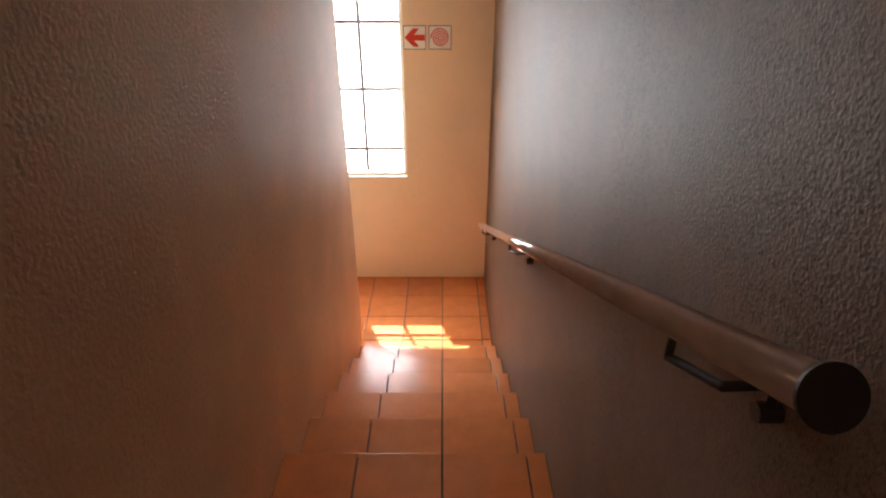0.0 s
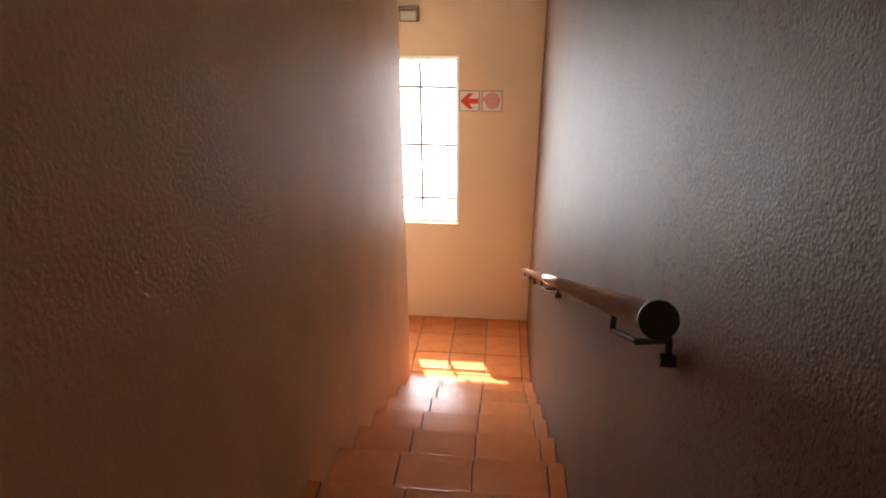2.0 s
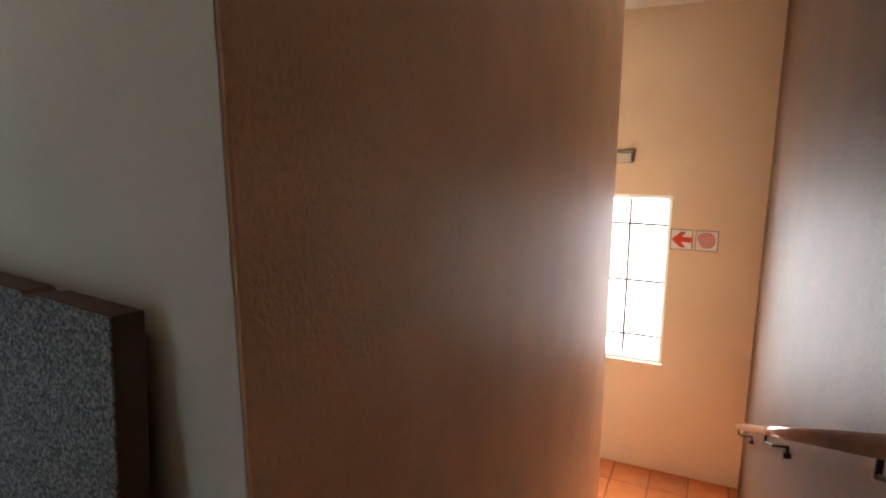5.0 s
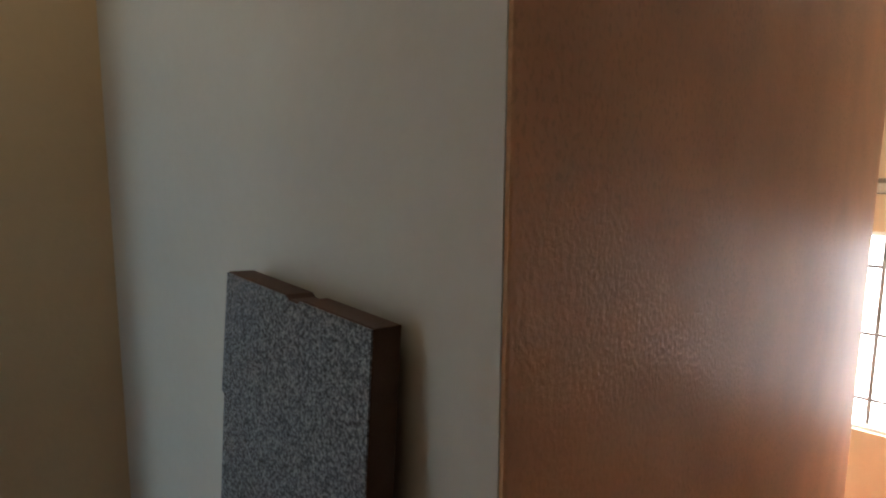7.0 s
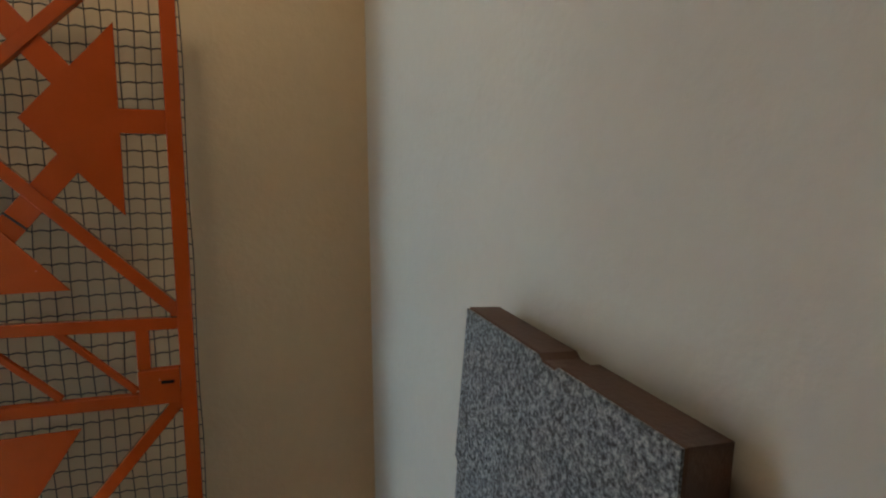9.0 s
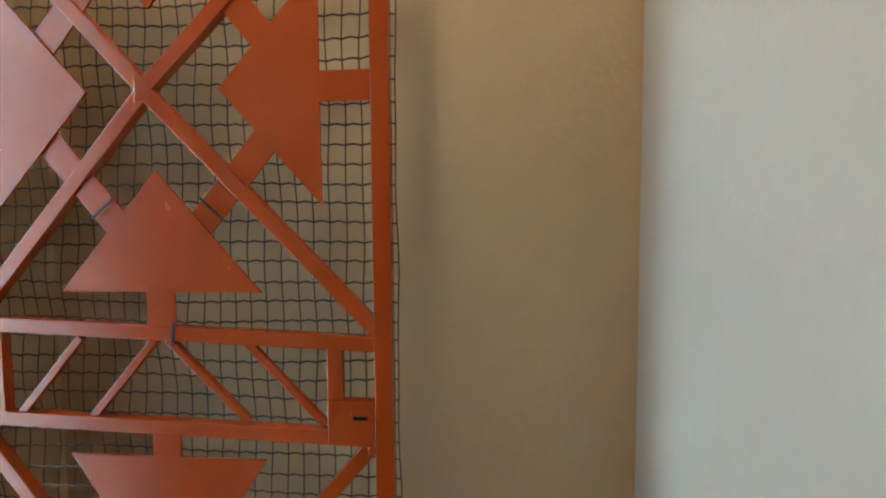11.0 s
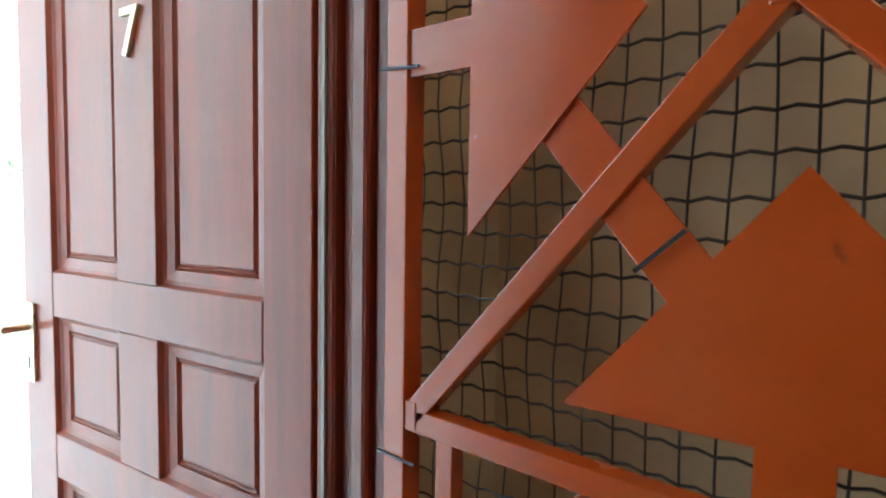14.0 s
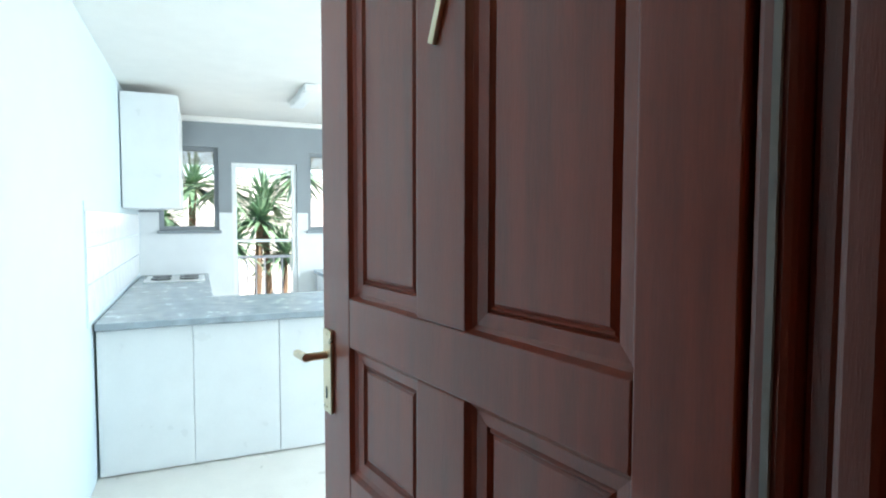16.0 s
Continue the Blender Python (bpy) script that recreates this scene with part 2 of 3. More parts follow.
setting("floor_lower", boxes(((-1.5, EDGE + 6 * GOING - 0.05, LOW - 0.2), (W, YB, LOW - 0.006))), GROUT, "terracotta tiled lower landing floor with dark grout", "floor")
floor_low = bpy.data.objects["floor_lower"]
floor_top = setting("floor_landing", boxes(((CX, DY - 0.2, -0.25), (W, EDGE - 0.01, -0.006))), GROUT, "terracotta tiled upper landing floor", "floor")

DX0, DX1, DH = -1.255, -0.36, 2.07
setting("wall_door", boxes(((CX, DY - 0.18, -0.25), (DX0, DY, CEILZ)), ((DX1, DY - 0.18, -0.25), (W, DY, CEILZ)), ((DX0, DY - 0.18, DH), (DX1, DY, CEILZ))),
        OCHRE, "tan painted wall around the flat's front door", "wall")

# the flight
stair = thing("staircase", "straight flight of terracotta tiled steps between plaster walls", "stairs", (0, EDGE, 0))
stair["kind"] = "structure"
for j in range(1, 7):
    y0 = GOING * (j - 1)
    part("step", boxes(((0, y0 - 0.02, LOW - 0.1), (W, y0 + GOING - 0.008, -RISE * j - 0.008))), GROUT, stair, "dark grouted step core")


def tile_mesh(w, d, h):
    bm = boxes(((-w / 2, -d / 2, 0), (w / 2, d / 2, h)), bevel=0.0022)
    me = bpy.data.meshes.new("tile")
    bm.to_mesh(me)
    bm.free()
    me.materials.append(TERRACOTTA)
    return me


TILES = {}


def lay(parent, x0, x1, y0, y1, z, gap=0.007, h=0.012, up=False):
    """One tile between joints; upright ones face +y."""
    w, d = x1 - x0 - gap, y1 - y0 - gap * (0 if up else 1)
    if w < 0.012 or d < 0.012:
        return
    key = (round(w, 3), round(d, 3), h, up)
    if key not in TILES:
        TILES[key] = tile_mesh(w, d, h)
    ob = new("tile", TILES[key])
    ob.parent = parent
    ob.matrix_parent_inverse = parent.matrix_world.inverted() if parent.parent is None else Matrix()
    j = random.uniform(-0.0006, 0.0006)
    tilt = random.uniform(-0.15, 0.15)
    if up:
        ob.matrix_basis = pose((x0 + x1) / 2, z, (y0 + y1) / 2, -90, 0, 0)
    else:
        ob.matrix_basis = pose((x0 + x1) / 2, (y0 + y1) / 2, z + j, tilt, tilt * 0.7, 0)


bpy.context.view_layer.update()
JOINTS = [0.0, 0.27, 0.572, 0.874, W]
for j in range(1, 7):
    ya = EDGE + GOING * (j - 1)
    for a, b in zip(JOINTS, JOINTS[1:]):
        lay(stair, a, b, ya, ya + GOING + 0.008, -RISE * j - 0.012)
for j in range(0, 7):
    ya = EDGE + GOING * j - 0.008
    for a, b in zip(JOINTS, JOINTS[1:]):
        lay(stair, a, b, -RISE * (j + 1) + 0.002, -RISE * j - 0.014, ya, h=0.009, up=True)
XS = [-1.5, -1.24, -0.938, -0.636, -0.334, -0.032, 0.27, 0.572, 0.874, W]
yy = [YB - 0.302 * i for i in range(4, -1, -1)]
for a, b in zip(XS, XS[1:]):
    for c, d in zip(yy, yy[1:]):
        if not (b < -0.1 and c < LE - 0.12):
            lay(floor_low, a, b, max(c, EDGE + 6 * GOING + 0.004), d, LOW - 0.012)
xs = [CX + 0.302 * i for i in range(8)] + [W]
ys = [DY + 0.302 * i for i in range(8)] + [EDGE]
for a, b in zip(xs, xs[1:]):
    for c, d in zip(ys, ys[1:]):
        if not (b < 0.03 and d > 0.02) and d > c:
            lay(floor_top, a, b, c, d, -0.012)

# unseen fitting, added only to go with the landing fill
bowl = thing("fill_fitting", "unseen round white ceiling fitting added for the warm landing fill", "lamp", (-0.75, -0.55, CEILZ))
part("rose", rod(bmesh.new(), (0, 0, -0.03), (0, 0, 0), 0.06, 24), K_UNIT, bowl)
part("fill_holder", rod(bmesh.new(), (0, 0, -0.10), (0, 0, -0.03), 0.018, 16), K_UNIT, bowl)

# handrail
rail = thing("handrail", "round brown enamelled steel handrail on wall brackets", "handrail", (W, 0.292, 1.164))
RA, RB = Vector((0.86 - W, 0, 0)), Vector((0.86 - W, 3.45, -1.605))
bm = rod(bmesh.new(), RA, RB, 0.0215, 28)
part("tube", bm, RAIL, rail, "glossy brown tube", smooth=False)
for p in bpy.data.objects["tube"].data.polygons:
    p.use_smooth = len(p.vertices) == 4
cap = RA - (RB - RA).normalized() * 0.004
part("end_cap", rod(bmesh.new(), RA, cap, 0.0275, 28), DARK_IRON, rail, "dark round end cap")
for s in (0.05, 0.5, 0.93):
    c = RA.lerp(RB, s)
    d = (RB - RA).normalized()
    bm = bmesh.new()
    pts = [c + d * 0.085 + Vector((0, 0, -0.022)), c + d * 0.085 + Vector((0.0, 0, -0.055)), c - d * 0.02 + Vector((0.02, 0, -0.062)), c - d * 0.03 + Vector((0.07, 0, -0.055)), c - d * 0.03 + Vector((0.074, 0, -0.095))]
    for a, b in zip(pts, pts[1:]):
        rod(bm, a, b, 0.006, 10)
        bmesh.ops.create_uvsphere(bm, u_segments=10, v_segments=6, radius=0.0062, matrix=Matrix.Translation(b))
    br = part("bracket", bm, DARK_IRON, rail, "bent dark iron bracket")
    bm = bmesh.new()
    rod(bm, pts[-1] + Vector((-0.016, 0, 0)), pts[-1] + Vector((0.0105, 0, 0)), 0.012, 12)
    part("bolt", bm, DARK_IRON, br)

# stair window
win = thing("window_1", "tall narrow steel stair window with slim glazing bars", "window", (0, YB, 0))
win["kind"] = "structure"
yf = 0.03
part("window_frame", boxes(((WX0, yf, WZ0), (WX0 + 0.028, yf + 0.03, WZ1)), ((WX1 - 0.028, yf, WZ0), (WX1, yf + 0.03, WZ1)), ((WX0 + 0.028, yf, WZ0), (WX1 - 0.028, yf + 0.03, WZ0 + 0.028)), ((WX0 + 0.028, yf, WZ1 - 0.028), (WX1 - 0.028, yf + 0.03, WZ1)), bevel=0.003), K_UNIT, win, "white painted steel frame")
zs = [WZ0 + 0.028, -0.06, 0.414, 0.894, WZ1 - 0.028]
for z in zs[1:4]:
    part("glazing_bar", boxes(((WX0 + 0.028, yf + 0.004, z - 0.012), (WX1 - 0.028, yf + 0.026, z + 0.012)), bevel=0.002), STEEL, win)
for a, b in zip(zs, zs[1:]):
    part("glazing_bar", boxes(((-0.048, yf + 0.006, a + 0.0125), (-0.022, yf + 0.024, b - 0.011)), bevel=0.002), STEEL, win)
    for xa, xb in ((WX0 + 0.03, -0.049), (-0.021, WX1 - 0.03)):
        pane = part("pane", boxes(((xa, yf + 0.013, a + 0.011), (xb, yf + 0.016, b - 0.011))), GLASS, win)
        pane.visible_shadow = False

# bulkhead lamp over the window
lamp = thing("wall_lamp", "small unlit square bulkhead lamp above the stair window", "lamp", (-0.105, YB, 1.445))
part("housing", boxes(((-0.075, -0.05, -0.05), (0.075, 0.0, 0.05)), bevel=0.008), LAMP_GREY, lamp)
part("diffuser", boxes(((-0.062, -0.066, -0.04), (0.062, -0.048, 0.026)), bevel=0.006), LAMP_GLASS, lamp, "frosted pale diffuser")
part("hood", boxes(((-0.078, -0.075, 0.03), (0.078, 0.0, 0.056)), bevel=0.005), LAMP_GREY, lamp)


def sign(name, label, x, z, s):
    ob = thing(name, label, "sign", (x, YB, z))
    part("edge", boxes(((-s / 2, -0.005, -s / 2), (s / 2, 0, s / 2)), bevel=0.001), SIGN_EDGE, ob)
    part("face", boxes(((-s / 2 + 0.006, -0.0065, -s / 2 + 0.006), (s / 2 - 0.006, -0.0045, s / 2 - 0.006))), SIGN_WHITE, ob, "white sign face")
    return ob


arrow_sign = sign("arrow_sign", "square white sign with a red arrow", 0.371, 0.793, 0.166)
shape = [(-0.074, 0), (-0.01, 0.062), (0.034, 0.062), (-0.004, 0.02), (0.074, 0.02), (0.074, -0.02), (-0.004, -0.02), (0.034, -0.062), (-0.01, -0.062)]
part("arrow", prism(bmesh.new(), [(x, -0.0066, z) for x, z in shape], (0, -1, 0), 0.0015), SIGN_RED, arrow_sign, "red arrow")
coil_sign = sign("hose_sign", "square white fire hose sign with a red coil", 0.555, 0.793, 0.166)
bm = bmesh.new()
turns = 56
for i in range(turns):
    q = []
    for k in (i, i + 1.02):
        a, r = k / 16 * 2 * math.pi, 0.006 + 0.0172 * k / 16
        wid = 0.0047
        q += [(r - wid, a), (r + wid, a)]
    p = [(r * math.cos(a), -0.0066, r * math.sin(a)) for r, a in (q[0], q[1], q[3], q[2])]
    prism(bm, p, (0, -1, 0), 0.0015)
part("hose_coil", bm, SIGN_RED, coil_sign, "red spiral hose symbol")

# ---- granite slab against the landing wall ----
slab = thing("granite_slab", "grey speckled granite offcut with brown sawn edges leaning on the wall", "slab", (-0.363, -0.172, 0))
lean = math.degrees(math.atan2(0.10, 1.33))
bm = bmesh.new()
outline = [(-0.2, 0.004), (0.212, 0.004), (0.212, 0.58), (0.207, 0.59), (0.21, 1.0), (0.205, 1.06), (0.203, 1.312), (0.03, 1.3225), (0.024, 1.317), (-0.004, 1.319), (-0.012, 1.3255), (-0.206, 1.338), (-0.214, 1.12), (-0.205, 1.115)]
prism(bm, [(x, 0.0, z) for x, z in outline], (0, 1, 0), 0.05)
bmesh.ops.bevel(bm, geom=[e for e in bm.edges if abs(e.verts[0].co.y - e.verts[1].co.y) < 1e-5], offset=0.002, segments=1, affect="EDGES")
face = part("stone_body", bm, GRANITE_EDGE, slab, "brown sawn stone edge")
face.matrix_basis = pose(0, 0, 0, -lean, 0, 0)
bm = bmesh.new()
prism(bm, [(x * 0.992, -0.0005, z * 0.998 + 0.001) for x, z in outline], (0, -1, 0), 0.003)
face2 = part("polished_face", bm, GRANITE, slab, "grey speckled granite face")
face2.matrix_basis = pose(0, 0, 0, -lean, 0, 0)

# ---- security gate, standing open ----
GX = -1.2
gate = thing("security_gate", "open red oxide steel security gate with arrow plates and wire mesh", "gate", (GX, -1.265, 0.0))
N = (1, 0, 0)


def gp(y, z, x=0.0):
    return Vector((x, y + 1.19, z))


def gate_bar(name, a, b, w=0.03, t=0.025, x=0.0, label=""):
    return part(name, bar(bmesh.new(), gp(*a, x), gp(*b, x), w, t, N), GATE_RED, gate, label)


YL, YR, ZB, ZT = -1.187, -0.404, 0.07, 2.06
Z1, Z2 = 1.225, 1.055
gate_bar("stile", (YL + 0.003, ZB), (YL + 0.003, ZT), 0.030, 0.03)
gate_bar("stile", (YR, ZB), (YR, ZT), 0.031, 0.03)
for z, dz in ((ZT - 0.015, 0), (Z1, 0.014), (Z2, 0.010), (ZB + 0.015, 0)):
    gate_bar("rail", (YL + 0.018, z + dz), (YR - 0.015, z - dz), 0.026, 0.024)
YC, YX = -0.797, -0.812
for z0, z1 in ((Z1, ZT - 0.02), (Z2, ZB + 0.02)):
    zc = (z0 + z1) / 2 + 0.01
    sg = 1 if z1 > z0 else -1
    for ya, yb in ((YL + 0.02, YX), (YR - 0.016, YX)):
        gate_bar("diagonal", (ya, z0 + sg * 0.014), (yb, zc), 0.026, 0.024)
        gate_bar("diagonal", (yb, zc + sg * 0.004), (ya, z1 - sg * 0.01), 0.026, 0.024)
    h = abs(z1 - z0) / 2 + 0.012
    part("weld_plate", boxes((gp(YX - 0.016, zc - 0.02, -0.0128), gp(YX + 0.016, zc + 0.02, 0.0128)), bevel=0.002), GATE_RED, gate)
    for ya in (YL + 0.024, YR - 0.02):
        part("weld_plate", boxes((gp(ya - 0.009, z0 + sg * 0.002, -0.0128), gp(ya + 0.010, z0 + sg * 0.036, 0.0128)), bevel=0.002), GATE_RED, gate)
    # four arrow plates that point to the crossing
    def plate(pts):
        part("arrow_plate", prism(bmesh.new(), [gp(y, z, 0.006) for y, z in pts], N, 0.005), GATE_RED, gate, "flat red steel arrow plate")
    for d in (-sg, sg):
        zb = zc + d * (h - 0.075)
        za = zc + d * 0.135
        ze = zc + d * (h - 0.01)
        plate([(YC - 0.183, zb), (YC - 0.026, zb), (YC - 0.026, ze), (YC + 0.026, ze), (YC + 0.026, zb), (YC + 0.183, zb), (YC, za)])
    for d, ye in ((-1, YL + 0.018), (1, YR - 0.014)):
        yb = YC + d * 0.292
        ya = YC + d * 0.118
        plate([(yb, zc - 0.195), (yb, zc - 0.025), (ye, zc - 0.025), (ye, zc + 0.025), (yb, zc + 0.025), (yb, zc + 0.195), (ya, zc)])
        for e in (-1, 1):
            bm = bar(bmesh.new(), gp(YC + d * 0.058, zc + e * 0.2486, 0.0036), gp(YC + d * 0.198, zc + e * 0.082, 0.0036), 0.05, 0.004, N, 0.0008)
            part("link_plate", bm, GATE_RED, gate)
for (ya, za), (yb, zb) in (((-0.79, 1.212), (-0.647, 1.068)), ((-0.647, 1.210), (-0.508, 1.066)), ((-0.815, 1.212), (-0.94, 1.068)), ((-0.955, 1.214), (-1.08, 1.070))):
    gate_bar("brace", (ya, za), (yb, zb), 0.014, 0.014)
gate_bar("lock_bar", (-0.49, Z1 - 0.016), (-0.49, 1.114), 0.026, 0.022)
gate_bar("lock_bar", (-1.115, Z1), (-1.115, Z2 + 0.018), 0.022, 0.022)
lockbox = part("lock_box", boxes((gp(-0.503, 1.034, -0.014), gp(-0.421, 1.112, 0.014)), bevel=0.002), GATE_RED, gate, "red lock box with a keyhole")
part("keyhole", boxes((gp(-0.458, 1.080, 0.0135), gp(-0.432, 1.087, 0.0155)), bevel=0.0008), BLACK, lockbox)
for z in (1.63, 1.195, 0.5):
    bm = rod(bmesh.new(), gp(YL - 0.02, z, 0.0165), gp(YL + 0.035, z - 0.004, 0.0165), 0.002, 6)
    part("binding_wire", bm, WIRE, gate, "dark tie wire")
for (y, z) in ((YC + 0.02, Z1),):
    part("binding_wire", bar(bmesh.new(), gp(y, z - 0.02, 0.0135), gp(y + 0.004, z + 0.02, 0.0135), 0.004, 0.003, N, 0), WIRE, gate)
for d in (-1, 1):
    part("binding_wire", bar(bmesh.new(), gp(YC + d * 0.12, 1.424, 0.0135), gp(YC + d * 0.08, 1.460, 0.013), 0.004, 0.003, N, 0), WIRE, gate)
# woven mesh
verts, faces = [], []


def wire(pts, r):
    base = len(verts)
    for p in pts:
        for dx, dd in ((r, 0), (0, r), (-r, 0), (0, -r)):
            q = Vector(p)
            k = pts[-1] - pts[0]
            side = Vector((0, 0, 1)) if abs(k.y) > abs(k.z) else Vector((0, 1, 0))
            q = q + Vector((dx, 0, 0)) + side * dd
            verts.append(q)
    for i in range(len(pts) - 1):
        for c in range(4):
            a = base + i * 4
            faces.append((a + c, a + (c + 1) % 4, a + 4 + (c + 1) % 4, a + 4 + c))


rng = random.Random(5)
cy, cz = 0.0294, 0.0345
ny, nz = int((YR - YL) / cy), int((ZT - ZB) / cz)
for i in range(nz + 1):
    z = ZB + i * cz
    sag = rng.uniform(-0.002, 0.002)
    wire([gp(YL + 0.01 + k * cy / 2, z + sag + (0.0016 if k % 2 else -0.0016) + 0.003 * math.sin(k * 0.13 + i * 0.4), -0.018 + 0.006 * math.sin(k * 0.2 + i)) for k in range(2 * ny + 3)], 0.0016)
for k in range(ny + 2):
    y = YL + 0.01 + k * cy
    wire([gp(y + 0.0015 * math.sin(i * 0.5 + k), ZB + i * cz * 0.98, -0.0195 + 0.006 * math.sin(k * 0.4 + i)) for i in range(nz + 2)], 0.0012)
me = bpy.data.meshes.new("wire_mesh")
me.from_pydata([tuple(v) for v in verts], [], faces)
me.materials.append(WIRE)
mesh_ob = new("wire_mesh", me)
mesh_ob.parent = gate
tagged(mesh_ob, "thin wavy woven wire mesh", kind="stuff")

# ---- front door ----
frame_ob = thing("door_frame", "dark stained hardwood door frame with stepped rebate", "door frame", (0, DY, 0))
frame_ob["kind"] = "structure"
for sx, x0 in ((1, DX0), (-1, DX1)):
    part("jamb", boxes(((x0, -0.19, 0), (x0 + sx * 0.045, -0.11, DH - 0.045)), ((x0, -0.1095, 0), (x0 + sx * 0.062, -0.078, DH - 0.045)), ((x0, -0.0775, 0), (x0 + sx * 0.046, -0.053, DH - 0.045)), ((x0, -0.0525, 0), (x0 + sx * 0.058, -0.022, DH - 0.045)), ((x0, -0.0215, 0), (x0 + sx * 0.046, 0.012, DH - 0.045)), bevel=0.0065), FRAME_WOOD, frame_ob)
part("head", boxes(((DX0, -0.19, DH - 0.044), (DX1, 0.012, DH)), bevel=0.004), FRAME_WOOD, frame_ob)
part("draught_strip", boxes(((DX0 + 0.063, -0.094, 0), (DX0 + 0.066, -0.088, DH - 0.046))), LAMP_GREY, frame_ob, "pale draught strip")

H0, H1 = Vector((-1.192, -1.41, 0)), Vector((-1.118, -2.24, 0))
ang = math.degrees(math.atan2(H1.y - H0.y, H1.x - H0.x))
door = thing("door_1", "open dark mahogany six-panel front door numbered 7", "door", pose(H0.x, H0.y, 0, 0, 0, ang))
DWID, DTH = (H1 - H0).length, 0.042
# local: x along the leaf from the hinge, the outer face at y = 0 looks to +y
S = [0.0, 0.095, 0.352, 0.472, 0.71, DWID]
Z = [0.02, 0.24, 0.93, 1.02, 1.256, 1.345, 1.93, 2.03]
F0, F1 = -DTH, 0.0


def leaf(name, a, b):
    return part(name, boxes(((a[0], F0, a[1]), (b[0], F1, b[1])), bevel=0.0025), WOOD, door)


leaf("stile", (S[0], Z[0]), (S[1], Z[7]))
leaf("stile", (S[4], Z[0]), (S[5], Z[7]))
for a, b in ((0, 1), (2, 3), (4, 5), (6, 7)):
    leaf("rail", (S[1] + 0.0005, Z[a]), (S[4] - 0.0005, Z[b]))
for a, b in ((1, 2), (3, 4), (5, 6)):
    leaf("mullion", (S[2], Z[a] + 0.0005), (S[3], Z[b] - 0.0005))


def panel(x0, x1, z0, z1):
    """A raised field inside a stepped moulding, on both faces."""
    bm = bmesh.new()
    rings = [(0.0, -0.002), (0.004, -0.009), (0.010, -0.013), (0.027, -0.016), (0.029, -0.020), (0.033, -0.016), (0.036, -0.020), (0.040, -0.017)]
    prev = None
    for inset, y in rings:
        ring = [bm.verts.new(p) for p in ((x0 + inset, y, z0 + inset), (x1 - inset, y, z0 + inset), (x1 - inset, y, z1 - inset), (x0 + inset, y, z1 - inset))]
        if prev:
            for i in range(4):
                bm.faces.new((prev[i], prev[(i + 1) % 4], ring[(i + 1) % 4], ring[i]))
        prev = ring
    bm.faces.new(prev)
    bmesh.ops.recalc_face_normals(bm, faces=bm.faces[:])
    box(bm, (x0, -0.036, z0), (x1, -0.024, z1))
    part("panel", bm, WOOD, door, "raised moulded panel")


for x0, x1 in ((S[1], S[2]), (S[3], S[4])):
    for a, b in ((1, 2), (3, 4), (5, 6)):
        panel(x0, x1, Z[a], Z[b])
handle = part("handle", boxes(((0.782, 0.0, 1.112), (0.820, 0.007, 1.275)), bevel=0.0025), BRASS, door, "worn brass lever handle plate")
bm = rod(bmesh.new(), (0.803, 0.006, 1.225), (0.803, 0.05, 1.225), 0.008, 12)
rod(bm, (0.797, 0.048, 1.225), (0.855, 0.046, 1.222), 0.0085, 12)
part("lever", bm, BRASS, handle)
part("keyhole", boxes(((0.798, 0.0065, 1.14), (0.805, 0.0082, 1.163)), bevel=0.0008), BLACK, handle)
for z in (1.123, 1.265):
    part("screw", rod(bmesh.new(), (0.801, 0.0065, z), (0.801, 0.0085, z), 0.003, 8), BRASS, handle)
txt = bpy.data.curves.new("number", "FONT")
txt.body, txt.size, txt.extrude, txt.bevel_depth = "7", 0.112, 0.003, 0.0008
tmp = new("number_curve", txt)
bpy.context.view_layer.update()
me = bpy.data.meshes.new_from_object(tmp)
bpy.data.objects.remove(tmp)
me.materials.clear()
me.materials.append(BRASS)
num = new("door_number", me)
num.parent = door
num.matrix_basis = pose(0.440, 0.0035, 1.722, 90, 0, 180)
tagged(num, "brass number 7")

# ---- the flat ----
def k_set(name, bm, mat, label, cat=""):
    return setting(name, bm, mat, label, cat, K)


U0, U1, V0, V1, KC = -0.55, 4.6, 0.36, 6.55, 2.56
k_set("wall_flat_east", boxes(((U0 - 0.15, 0.3, -0.2), (U0, V1 + 0.15, KC))), K_WALL, "pale painted wall beside the kitchen", "wall")
# the wide opening is invented, to house the kitchen fill
k_set("wall_flat_west", boxes(((U1, V0, -0.2), (U1 + 0.15, V1 + 0.15, 0.45)), ((U1, V0, 2.5), (U1 + 0.15, V1 + 0.15, KC)), ((U1, V0, 0.45), (U1 + 0.15, 1.4, 2.5)), ((U1, 5.0, 0.45), (U1 + 0.15, V1 + 0.15, 2.5))), K_WALL, "pale painted wall with an unseen wide opening added for the kitchen fill", "wall")
k_set("wall_flat_near", boxes(((0.44, 0.36, -0.2), (U1, 0.46, KC))), K_WALL, "pale painted wall beside the front door", "wall")
k_set("floor_flat", boxes(((U0, 0.35, -0.2), (U1, V1, -0.004))), K_FLOOR, "pale glossy tiled floor of the flat", "floor")
k_set("ceiling_flat", boxes(((U0 - 0.15, 0.33, KC), (U1 + 0.15, V1 + 0.15, KC + 0.12))), CEIL, "white painted kitchen ceiling", "ceiling")
k_set("cornice", boxes(((U0, V1 - 0.06, KC - 0.06), (U1, V1, KC - 0.002)), bevel=0.01), CEIL, "white cornice along the kitchen wall", "cornice")
holes = [(-0.36, 0.22, 1.36, 2.24), (0.35, 1.04, 0.0, 2.09), (1.16, 1.9, 1.35, 2.23)]
cols = [U0] + [q for a, b, *_ in holes for q in (a, b)] + [U1]
bl_up, bl_low = [], []
